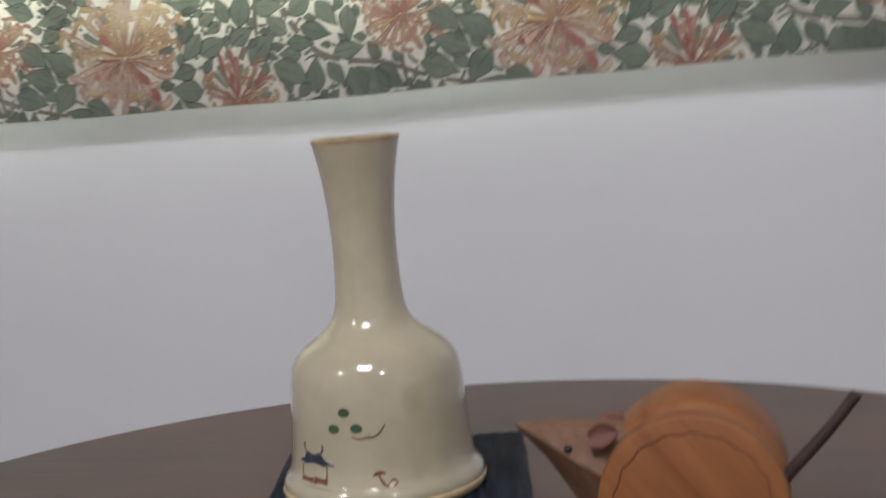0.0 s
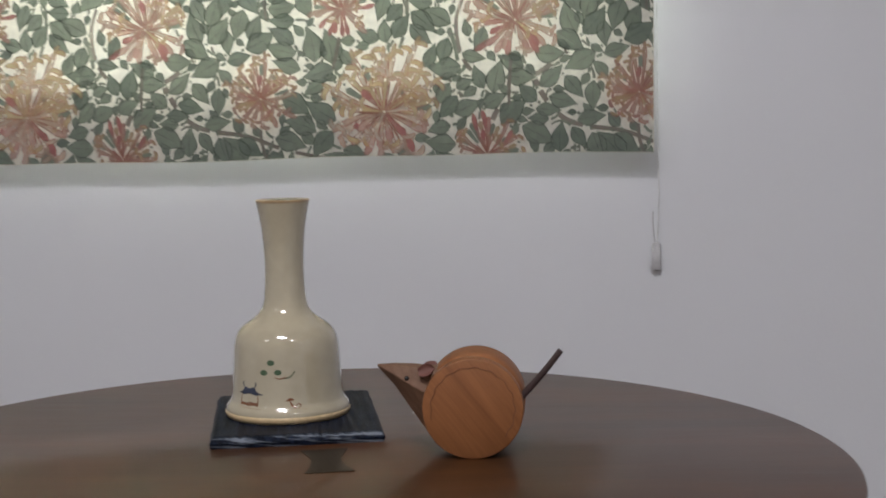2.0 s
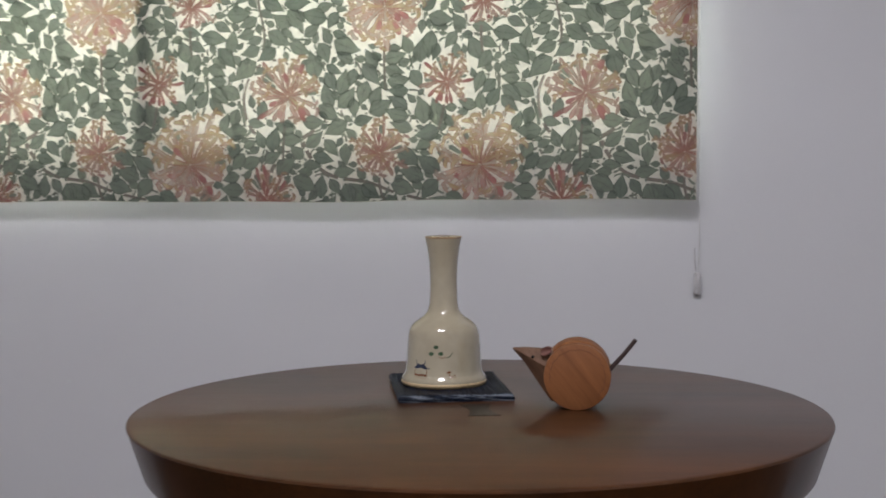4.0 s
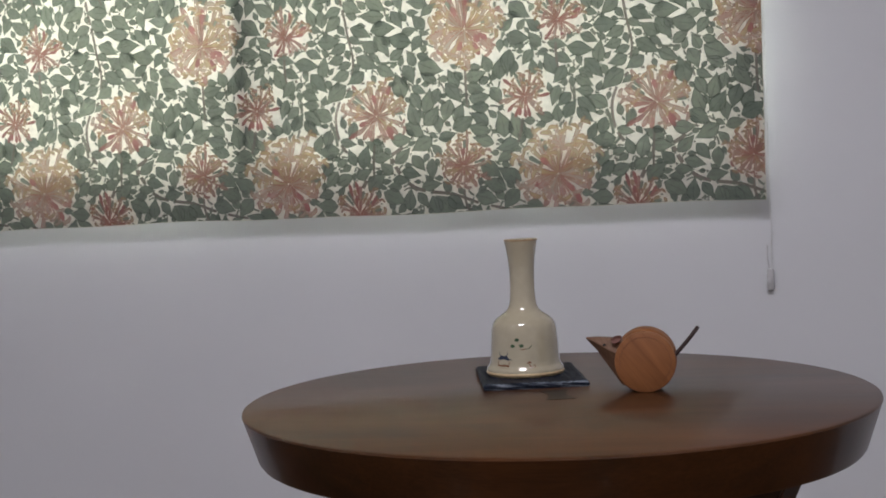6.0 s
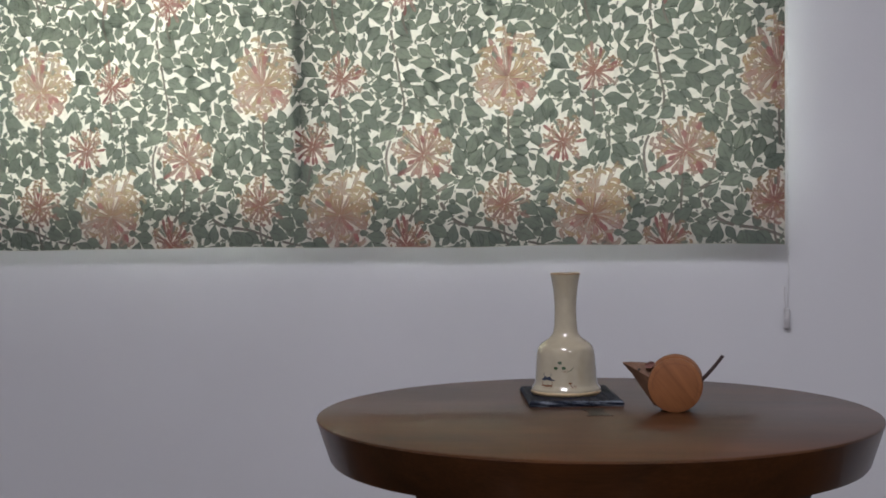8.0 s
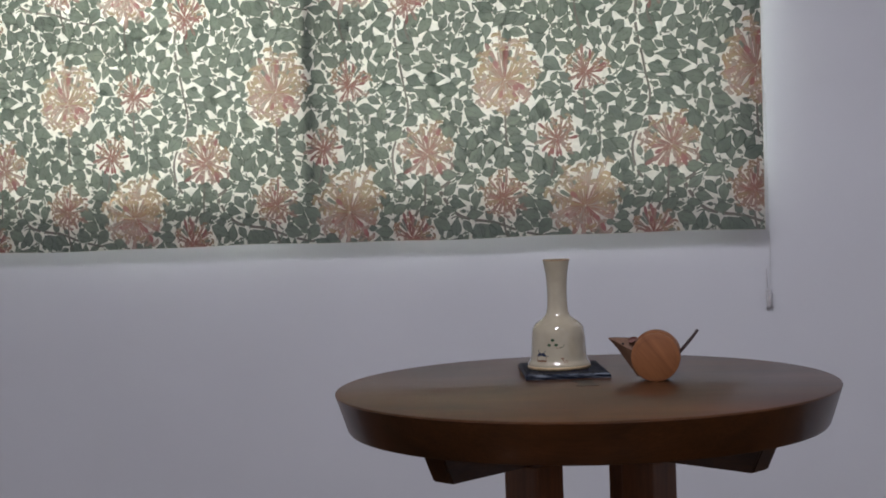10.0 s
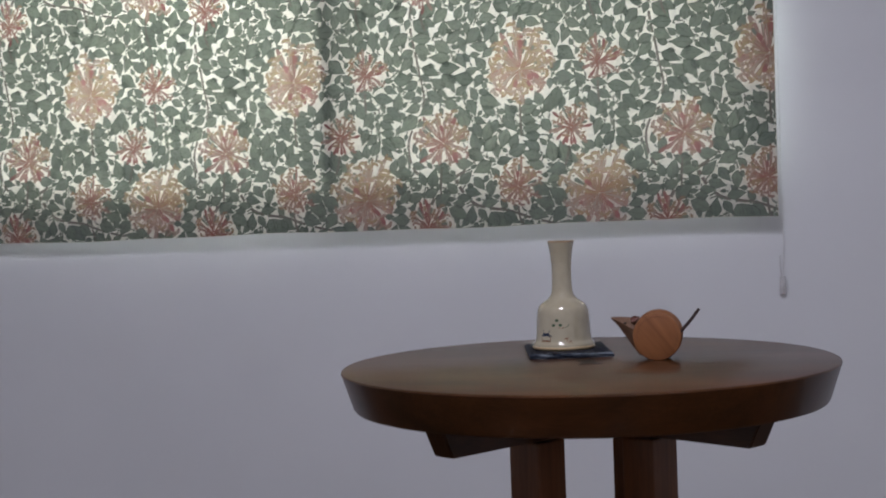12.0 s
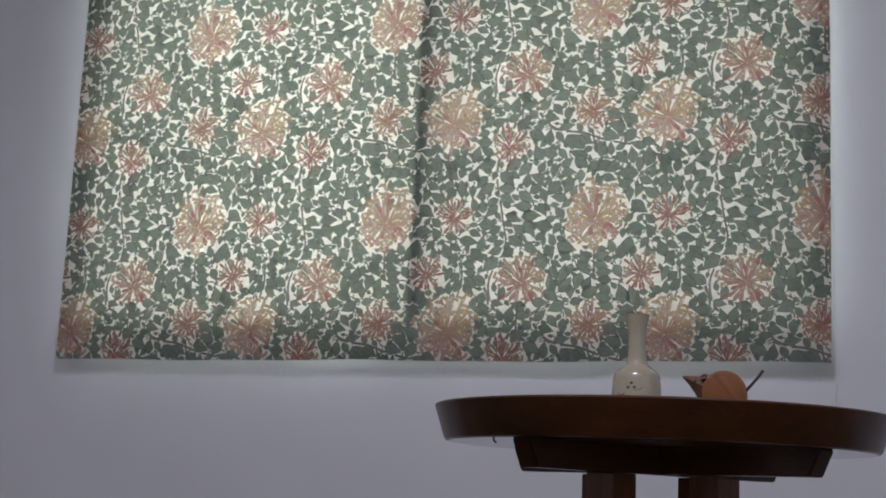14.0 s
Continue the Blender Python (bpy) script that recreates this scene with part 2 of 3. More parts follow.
# ---------- building helpers ----------
def part(name, bm, material, parent=None, label="", smooth=False, at=None):
    mesh = bpy.data.meshes.new(name)
    bmesh.ops.recalc_face_normals(bm, faces=bm.faces)
    for f in bm.faces:
        f.smooth = smooth
    bm.to_mesh(mesh)
    bm.free()
    for m in material if isinstance(material, (list, tuple)) else [material]:
        mesh.materials.append(m)
    if smooth:
        mesh.set_sharp_from_angle(angle=radians(38))
    ob = new(name, mesh)
    if parent:
        ob.parent = parent
    if at is not None:
        ob.matrix_basis = at
    if label:
        ob["label"] = label
    return ob


def thing(name, place, label, category, turn=0.0, kind="", group="", lean=0.0):
    ob = new(name)
    ob.empty_display_size = 0.02
    ob.matrix_basis = pose(*place, 0, lean, 0) @ pose(0, 0, 0, 0, 0, turn)
    return tagged(ob, label, category, group, kind)


def box(bm, lo, hi, bevel=0.0, m=None):
    verts = bmesh.ops.create_cube(bm, size=1.0)["verts"]
    for v in verts:
        v.co = Vector([lo[i] + (v.co[i] + 0.5) * (hi[i] - lo[i]) for i in range(3)])
    if bevel:
        edges = {e for v in verts for e in v.link_edges}
        bmesh.ops.bevel(bm, geom=list(edges), offset=bevel, segments=2, affect="EDGES", profile=0.6)
    if m is not None:
        bmesh.ops.transform(bm, matrix=m, verts=verts)
    return bm


def slab(lo, hi, bevel=0.0):
    return box(bmesh.new(), lo, hi, bevel)


def lathe(profile, steps=96, closed=False):
    """A turned solid from (radius, height) pairs, from bottom to top."""
    bm = bmesh.new()
    rings = []
    for r, z in profile:
        if r <= 1e-6:
            rings.append([bm.verts.new((0, 0, z))])
        else:
            rings.append([bm.verts.new((r * math.cos(2 * math.pi * k / steps), r * math.sin(2 * math.pi * k / steps), z)) for k in range(steps)])
    for a, b in zip(rings, rings[1:]):
        for k in range(steps):
            j = (k + 1) % steps
            if len(a) == 1 and len(b) == 1:
                continue
            if len(a) == 1:
                bm.faces.new((a[0], b[j], b[k]))
            elif len(b) == 1:
                bm.faces.new((a[k], a[j], b[0]))
            else:
                bm.faces.new((a[k], a[j], b[j], b[k]))
    return bm


def smooth_line(points, per=8):
    """Catmull-Rom through points."""
    pts = [Vector(p) for p in points]
    pts = [pts[0] * 2 - pts[1]] + pts + [pts[-1] * 2 - pts[-2]]
    out = []
    for a, b, c, d in zip(pts, pts[1:], pts[2:], pts[3:]):
        for k in range(per):
            t = k / per
            out.append(0.5 * ((2 * b) + (c - a) * t + (2 * a - 5 * b + 4 * c - d) * t * t + (3 * b - a - 3 * c + d) * t ** 3))
    out.append(pts[-2])
    return out


def tube(points, radii, sides=10):
    bm = bmesh.new()
    rings = []
    n = len(points)
    for i, p in enumerate(points):
        way = (points[min(i + 1, n - 1)] - points[max(i - 1, 0)]).normalized()
        u = way.orthogonal().normalized() if i == 0 else (u - way * u.dot(way)).normalized()
        w = way.cross(u)
        r = radii[i] if isinstance(radii, (list, tuple)) else radii
        rings.append([bm.verts.new(p + (u * math.cos(2 * math.pi * k / sides) + w * math.sin(2 * math.pi * k / sides)) * r) for k in range(sides)])
    for a, b in zip(rings, rings[1:]):
        for k in range(sides):
            j = (k + 1) % sides
            bm.faces.new((a[k], a[j], b[j], b[k]))
    bm.faces.new(rings[0][::-1])
    bm.faces.new(rings[-1])
    return bm


# ---------- the room ----------
X0, X1, Y0, YW, H = -2.4, 2.2, -4.2, 0.038, 2.4
WIN_X0, WIN_X1, WIN_Z0, WIN_Z1 = -1.188, 0.374, 0.925, 1.95


def structure(name, bm, material, label):
    return tagged(part(name, bm, material), label, kind="structure")


structure("floor", slab((X0 - 0.1, Y0 - 0.1, -0.05), (X1 + 0.1, YW + 0.15, 0)), M_FLOOR, "dark brown wooden floor under the table")
structure("ceiling", slab((X0 - 0.1, Y0 - 0.1, H), (X1 + 0.1, YW + 0.15, H + 0.05)), M_CEIL, "plain white painted ceiling")
wall = bmesh.new()
box(wall, (X0, YW, 0), (WIN_X0, YW + 0.14, H))
box(wall, (WIN_X1, YW, 0), (X1, YW + 0.14, H))
box(wall, (WIN_X0, YW, 0), (WIN_X1, YW + 0.14, WIN_Z0))
box(wall, (WIN_X0, YW, WIN_Z1), (WIN_X1, YW + 0.14, H))
structure("wall_north", wall, M_WALL, "white plastered wall with a window behind the blind")
structure("wall_south", slab((X0, Y0 - 0.1, 0), (X1, Y0, H)), M_WALL, "plain white plastered wall")
structure("wall_west", slab((X0 - 0.1, Y0 - 0.1, 0), (X0, YW + 0.15, H)), M_WALL, "plain white plastered wall")
structure("wall_east", slab((X1, Y0 - 0.1, 0), (X1 + 0.1, YW + 0.15, H)), M_WALL, "plain white plastered wall")

window = thing("window_1", (0, YW + 0.004, 0), "white sliding window with two sashes behind the blind", "window", kind="structure")
STILE = -0.405
for lo, hi in (((WIN_X0, 0, WIN_Z0), (WIN_X0 + 0.035, 0.05, WIN_Z1)), ((WIN_X1 - 0.035, 0, WIN_Z0), (WIN_X1, 0.05, WIN_Z1)),
               ((WIN_X0 + 0.035, 0, WIN_Z0), (WIN_X1 - 0.035, 0.05, WIN_Z0 + 0.035)), ((WIN_X0 + 0.035, 0, WIN_Z1 - 0.035), (WIN_X1 - 0.035, 0.05, WIN_Z1)),
               ((STILE - 0.012, -0.0345, WIN_Z0 + 0.035), (STILE + 0.012, 0.05, WIN_Z1 - 0.035))):
    part("window_frame", slab(lo, hi, 0.003), M_FRAME, window)
for a, b in ((WIN_X0 + 0.035, STILE - 0.012), (STILE + 0.012, WIN_X1 - 0.035)):
    pane = part("pane", slab((a, 0.022, WIN_Z0 + 0.035), (b, 0.026, WIN_Z1 - 0.035)), M_GLASS, window)
    pane.visible_shadow = False

# ---------- roman blind with its printed cloth ----------
BL, BR, BTOP = -1.222, 0.400, 2.08
PX, PZ = 0.4300, 0.4215


def hem(x):
    """The cloth's lower edge, which hangs a little unevenly."""
    s = (x - BL) / (BR - BL)
    return 0.8575 + 0.0125 * s + 0.0012 * math.sin(x * 9.0) + 0.0008 * math.sin(x * 23.0 + 1)


def sag(x, z):
    """How far the cloth stands forward of its plane."""
    return 0.0010 * math.sin(x * 5.1 + 0.7) * math.sin(z * 4.0) + 0.0007 * math.sin(x * 13 + z * 3)


blind = thing("roman_blind", (0, 0, 0), "flat roman blind of cream cotton printed with honeysuckle, drawn down", "blind")
bm = bmesh.new()
NX, NZ = 110, 40
for depth in (0.0, 0.003):
    grid = []
    for i in range(NX + 1):
        x = BL + (BR - BL) * i / NX
        low = hem(x)
        grid.append([bm.verts.new((x, -sag(x, low + (BTOP - low) * j / NZ) + depth, low + (BTOP - low) * j / NZ)) for j in range(NZ + 1)])
    for i in range(NX):
        for j in range(NZ):
            bm.faces.new((grid[i][j], grid[i + 1][j], grid[i + 1][j + 1], grid[i][j + 1]))
    if depth == 0:
        front = grid
for i in range(NX):
    bm.faces.new((front[i][0], front[i + 1][0], grid[i + 1][0], grid[i][0]))
for i in (0, NX):
    for j in range(NZ):
        bm.faces.new((front[i][j], front[i][j + 1], grid[i][j + 1], grid[i][j]))
part("cloth", bm, M_FABRIC, blind, "cream cotton cloth", smooth=True)
part("headrail", slab((BL, 0.0045, BTOP - 0.02), (BR, YW - 0.001, BTOP + 0.025), 0.003), M_FRAME, blind, "white headrail")


class Print:
    """Flat printed shapes in the plane of the cloth, gathered by ink."""

    def __init__(self):
        self.inks = {}
        self.count = 0

    def shape(self, ink, pts, layer):
        """pts: an outline, or two rails of one length when it is a list of pairs."""
        self.count += 1
        depth = 0.00025 + layer * 0.00006 + (self.count % 23) * 0.000002
        self.inks.setdefault(ink, []).append((pts, depth))

    def strip(self, ink, line, widths, layer):
        n = len(line)
        left, right = [], []
        for i, p in enumerate(line):
            a, b = line[max(i - 1, 0)], line[min(i + 1, n - 1)]
            w = (b - a)
            w = Vector((-w.y, w.x)).normalized() * (widths[i] / 2)
            left.append(p + w)
            right.append(p - w)
        self.shape(ink, (left, right), layer)


def bend(start, angle, length, curl, steps=6):
    """A line in the plane that starts at an angle and turns by curl over its length."""
    out, p = [Vector(start)], Vector(start)
    for k in range(steps):
        a = angle + curl * (k + 0.5) / steps
        p = p + Vector((math.cos(a), math.sin(a))) * length / steps
        out.append(p)
    return out


rnd = random.Random(11)
tile = Print()


def rails(line, widths, offset=0.5):
    """The two sides of a strip."""
    out = ([], [])
    n = len(line)
    for i, p in enumerate(line):
        d = line[min(i + 1, n - 1)] - line[max(i - 1, 0)]
        w = Vector((-d.y, d.x)).normalized() * widths[i] * offset
        out[0].append(p + w)
        out[1].append(p - w)
    return out


def leaf(base, angle, length, width, curl):
    line = bend(base, angle, length, curl, 7)
    fat = [0.06, 0.62, 0.95, 1.0, 0.84, 0.55, 0.24, 0.0]
    wide = [width * w for w in fat]
    tile.strip("leaf", line, wide, 3)
    for side in rails(line, wide, 0.47):
        tile.strip("leaf_dark", side, [0.0003, 0.0006, 0.0008, 0.0008, 0.0008, 0.0007, 0.0006, 0.0003], 4)
    tile.strip("leaf_dark", line[:-2], [0.0006, 0.0005, 0.0005, 0.0004, 0.0003, 0.0002], 4)


class Head:
    """A flower head drawn in painter's order: what a later floret covers is left out."""
    CELL = 0.0005

    def __init__(self, c, reach):
        self.c, self.reach = Vector(c), reach
        self.n = int(2 * reach / self.CELL) + 2
        self.map = np.full((self.n, self.n), -1)
        self.pieces, self.unit = [], -1

    def cell(self, p):
        i = int((p.x - self.c.x + self.reach) / self.CELL)
        j = int((p.y - self.c.y + self.reach) / self.CELL)
        return min(max(i, 0), self.n - 1), min(max(j, 0), self.n - 1)

    def finer(self, line, widths):
        fl, fw = [], []
        for k in range(len(line) - 1):
            for q in (0, 1 / 3, 2 / 3):
                fl.append(line[k].lerp(line[k + 1], q))
                fw.append(widths[k] + (widths[k + 1] - widths[k]) * q)
        return fl + [line[-1]], fw + [widths[-1]]

    def fill(self, ink, line, widths, layer):
        self.unit += 1
        left, right = rails(*self.finer(line, widths))
        for k in range(len(left) - 1):
            across = max(2, int((left[k] - right[k]).length / 0.0004))
            along = max(2, int((left[k] - left[k + 1]).length / 0.0004) + 1)
            for u in range(along):
                a, b = left[k].lerp(left[k + 1], u / along), right[k].lerp(right[k + 1], u / along)
                for v in range(across + 1):
                    self.map[self.cell(a.lerp(b, v / across))] = self.unit
        self.pieces.append((ink, left, right, layer, self.unit))

    def line(self, line, widths, layer):
        left, right = rails(*self.finer(line, widths))
        self.pieces.append(("line", left, right, layer, self.unit))

    def lay(self):
        for ink, left, right, layer, unit in self.pieces:
            run = []
            for k in range(len(left)):
                m = min(k + 1, len(left) - 1)
                mid = (left[k] + right[k] + left[m] + right[m]) / 4
                run.append(k)
                if self.map[self.cell(mid)] > unit or k == len(left) - 1:
                    if len(run) > 1:
                        tile.shape(ink, ([left[q] for q in run], [right[q] for q in run]), layer)
                    run = []


def petal(head, ink, line, widths, layer, pen):
    head.fill(ink, line, widths, layer)
    for side in rails(line, widths):
        head.line(side, [pen * (0.7 + 0.3 * math.sin(3.14 * k / (len(line) - 1))) for k in range(len(line))], layer + 2)


def trumpet(head, angle, length, curl, ink, tip, layer, size):
    """One long honeysuckle floret, slender at the heart, with a mouth whose lips curl apart."""
    start = head.c + Vector((math.cos(angle), math.sin(angle))) * size * 0.015
    line = bend(start, angle - curl * 0.35, length * 0.80 - size * 0.015, curl, 8)
    wide = 1.45 if math.sin(angle) < 0.15 else 1.05
    fat = [size * wide * k for k in (0.018, 0.026, 0.032, 0.036, 0.042, 0.050, 0.064, 0.082, 0.070)]
    petal(head, ink, line, fat, layer, 0.0012)
    a = angle + curl * 0.65
    turn = rnd.choice((-1, 1))
    for foot, d, lo, hi, swing in ((-1, 0.40, 0.17, 0.26, 2.4), (-2, -0.60, 0.14, 0.22, -1.9), (-1, -0.1, 0.08, 0.16, 0.8)):
        long = size * rnd.uniform(lo, hi)
        curve = bend(line[foot], a + d * turn, long, swing * turn * rnd.uniform(0.5, 1.1), 7)
        petal(head, tip, curve, [long * k for k in (0.16, 0.22, 0.27, 0.30, 0.31, 0.29, 0.22, 0.05)], layer, 0.0009)


def bud(head, angle, length, curl, ink, layer, fat=0.0058):
    """An unopened floret, a club that is thickest near its end."""
    start = head.c + Vector((math.cos(angle), math.sin(angle))) * length * 0.08
    line = bend(start, angle - curl * 0.35, length * 0.92, curl, 9)
    w = [fat * k for k in (0.20, 0.25, 0.30, 0.36, 0.45, 0.58, 0.78, 0.98, 0.95, 0.30)]
    petal(head, "pink" if ink == "red" else "peach", line[:6], w[:6], layer, 0.0011)
    petal(head, ink, line[5:], w[5:], layer, 0.0011)


def bloom(c, radius, florets, inks, buds, lean=90.0):
    """A head of slender florets round its heart: long ones with open mouths above, short clubs below, gaps between."""
    head = Head(c, radius * 1.4)
    wedges = 30
    for k in range(wedges):
        a = 2 * math.pi * (k + rnd.uniform(0.2, 0.8)) / wedges
        up = math.sin(a) > 0.05
        dirn = Vector((math.cos(a), math.sin(a)))
        deep = up and rnd.random() < 0.85
        near, far = (0.34, rnd.uniform(0.62, 0.84)) if deep else (0.04, rnd.uniform(0.22, 0.36))
        line = [head.c + dirn * radius * (near + (far - near) * q / 7) for q in range(8)]
        wide = [1.6 * math.pi * radius * (near + (far - near) * q / 7) / wedges for q in range(7)] + [0.001]
        head.fill(rnd.choice(("leaf", "shade") if deep else ("pink", "peach", "pink", "peach")), line, wide, 5)
    plan = []
    sway, sway_more = rnd.uniform(0, 6.28), rnd.uniform(0, 6.28)
    for ring, (k, scale) in enumerate(((florets, 1.0), (int(florets * 0.6), 0.80), (int(florets * 0.5), 0.55))):
        order = list(range(k))
        rnd.shuffle(order)
        plan += [(ring, k, scale, i) for i in order]
    for ring, k, scale, i in plan:
        a = radians(lean - 180 + 360 * (i + 0.5 + rnd.uniform(-0.42, 0.42)) / k)
        rise = math.sin(a - radians(lean - 90))
        r = radius * scale * rnd.uniform(0.80, 1.14) * (0.91 + 0.17 * rise) * (1 + 0.06 * math.sin(2 * a + sway) + 0.06 * math.sin(3 * a + sway_more))
        # side florets droop outwards, the upper ones stand up
        curl = rnd.uniform(-0.5, 0.5) + 0.55 * math.cos(a) * (1 if rise > 0 else -0.4)
        layer = 6 + ring * 3
        low = rise < -0.15
        if rnd.random() < (buds + 0.30 if low else buds * 0.8):
            bud(head, a, r * 0.95, curl, rnd.choice(("pink", "red", "pink")), layer, radius * 0.10)
        else:
            tip = "yellow" if (not low and rnd.random() < 0.85) else rnd.choice(("peach", "pink", "yellow"))
            trumpet(head, a, r, curl, rnd.choice(inks), tip, layer, radius)
    heads.append(head)
    head.lay()


# hearts of the blooms in one repeat of the print
BLOOMS = [
    ((-0.038, 1.143), 0.079, 20, ("peach", "peach", "yellow"), 0.22, 90),
    ((0.098, 0.919), 0.079, 20, ("yellow", "peach", "peach"), 0.12, 90),
    ((0.248, 1.018), 0.063, 16, ("peach", "peach", "pink", "yellow"), 0.25, 90),
    ((0.051, 1.036), 0.046, 13, ("pink", "peach", "peach"), 0.40, 80),
    ((0.104, 1.148), 0.048, 13, ("pink", "peach", "pink"), 0.40, 90),
    ((-0.046, 0.936), 0.050, 14, ("peach", "yellow", "peach", "pink"), 0.20, 90),
    ((0.215, 0.869), 0.048, 13, ("pink", "peach", "pink"), 0.45, 90),
]


def wrap(p, q):
    """The shortest way from p to q across the repeats."""
    d = Vector(q) - Vector(p)
    return Vector((d.x - PX * round(d.x / PX), d.y - PZ * round(d.y / PZ)))


heads = []
for c, r, n, inks, buds, lean in BLOOMS:
    down = radians(lean + 180 + rnd.uniform(-12, 12))
    stalk = bend(Vector(c) + Vector((math.cos(down), math.sin(down))) * r * 0.7, down, r * 0.8, rnd.uniform(-0.8, 0.8), 8)
    tile.strip("twig", stalk, [0.0034, 0.0036, 0.0038, 0.0040, 0.0040, 0.0038, 0.0036, 0.0034, 0.0030], 5)
    bloom(c, r, n, inks, buds, lean)


def clear(p, margin):
    """Whether a spot of the cloth is free of florets; margin widens or narrows the heart that is kept free."""
    for head, (c, r, *_) in zip(heads, BLOOMS):
        d = wrap(c, p)
        if d.length < r * margin * 0.62:
            return False
        if d.length < head.reach * 0.98:
            i, j = head.cell(head.c + d)
            if (head.map[max(i - 1, 0):i + 2, max(j - 1, 0):j + 2] >= 0).any():
                return False
    return True


# climbing stems with leaves on either side, then leaves in the gaps, none over another
taken = np.empty((0, 2))
stalks = np.full((1, 2), 99.0)
leaves, stems = [], []


def free(points, room):
    for p in points:
        if not clear(p, 0.84):
            return False
        if len(taken):
            d = taken - np.array(p)
            d[:, 0] -= PX * np.round(d[:, 0] / PX)
            d[:, 1] -= PZ * np.round(d[:, 1] / PZ)
            if (d * d).sum(1).min() < room * room:
                return False
        d = stalks - np.array(p)
        d[:, 0] -= PX * np.round(d[:, 0] / PX)
        d[:, 1] -= PZ * np.round(d[:, 1] / PZ)
        if (d * d).sum(1).min() < 0.0036 ** 2:
            return False
    return True


def try_leaf(base, angle, room=0.0118, size=1.0):
    global taken
    length = rnd.uniform(0.028, 0.044) * size
    curl = rnd.uniform(-0.5, 0.5)
    line = bend(base, angle, length, curl, 7)
    marks = [line[1], line[3], line[5]]
    width = length * rnd.uniform(0.52, 0.66)
    across = Vector((-(line[4] - line[2]).y, (line[4] - line[2]).x)).normalized() * width * 0.4
    if not all(clear(q, 0.84) for q in (line[3] + across, line[3] - across, line[7])) or not free(marks, room * (0.6 + 0.4 * size)):
        return False
    taken = np.vstack([taken, [tuple(p) for p in marks]])
    leaf(base, angle, length, width, curl)
    mid = line[3]
    way = (line[-1] - line[0]).normalized()
    leaves.append((mid.x, mid.y, way.x, way.y, length * 0.5, width * 0.5))
    return True


for k in range(13):
    p = Vector((-0.2 + PX * ((k * 0.618) % 1), 0.87 + PZ * ((k * 0.414 + 0.13) % 1)))
    a = rnd.uniform(0, 2 * math.pi)
    turn = rnd.choice((-1, 1)) * rnd.uniform(1.5, 5.0)
    line = [p.copy()]
    for s in range(26):
        turn += rnd.uniform(-8.0, 8.0)
        turn = max(-26, min(26, turn))
        a += turn * 0.011
        p = p + Vector((math.cos(a), math.sin(a))) * 0.011
        line.append(p.copy())
        if s % 2 == 1:
            for side in (1, -1) if s % 4 == 1 else (-1, 1):
                b = a + side * rnd.uniform(0.65, 1.15)
                foot = p + Vector((math.cos(b), math.sin(b))) * 0.007
                if try_leaf(foot, b):
                    stems.append(("stem", [p.copy(), (p + foot) / 2, foot], 0.0032))
                    break
    thick = k % 5 == 0
    stems.append(("twig" if thick else "stem", line, 0.0062 if thick else 0.0050))
stalks = np.array([((a + b) / 2 if half else a)[:] for _, line, w in stems if w > 0.005 for a, b in zip(line, line[1:]) for half in (0, 1)])
for tries, room, size, reach in ((5200, 0.0118, 1.0, 0.026), (5200, 0.0115, 0.72, 0.018), (4200, 0.0110, 0.5, 0.012), (4200, 0.0095, 0.42, 0.012)):
    for k in range(tries):
        p = Vector((rnd.uniform(-0.2, -0.2 + PX), rnd.uniform(0.87, 0.87 + PZ)))
        a = rnd.uniform(0, 2 * math.pi)
        if try_leaf(p, a, room, size):
            stems.append(("stem", bend(p, a + math.pi, reach, rnd.uniform(-1.8, 1.8), 6), 0.0036))

table_of = np.array(leaves)


def under_leaf(p):
    d = np.array(p) - table_of[:, :2]
    d[:, 0] -= PX * np.round(d[:, 0] / PX)
    d[:, 1] -= PZ * np.round(d[:, 1] / PZ)
    u = (d * table_of[:, 2:4]).sum(1) / table_of[:, 4]
    v = (d[:, 0] * -table_of[:, 3] + d[:, 1] * table_of[:, 2]) / table_of[:, 5]
    return bool(((np.abs(u) < 1) & (np.abs(v) < 1.0 - u * u)).any())


for ink_name, line, width in stems:
    fine = smooth_line([(p.x, p.y, 0) for p in line], 4)
    run, total = [], len(fine)
    for i, q in enumerate(fine + [None]):
        p = None if q is None else Vector((q.x, q.y))
        if p is not None and clear(p, 0.80) and not under_leaf(p):
            run.append((p, width * (1 - 0.5 * i / total)))
            continue
        if len(run) > 1:
            tile.strip(ink_name, [r[0] for r in run], [r[1] for r in run], 1)
        run = []
INKS = {"leaf": ("leaf_print", M_LEAF), "leaf_dark": ("leaf_vein_print", M_LEAFDARK), "stem": ("stem_print", M_STEM), "twig": ("twig_print", M_TWIG),
        "peach": ("peach_floret_print", M_PEACH), "yellow": ("yellow_floret_print", M_YELLOW), "pink": ("pink_floret_print", M_PINK), "red": ("crimson_bud_print", M_RED), "line": ("floret_line_print", M_LINE), "shade": ("floret_shade_print", M_SHADE)}
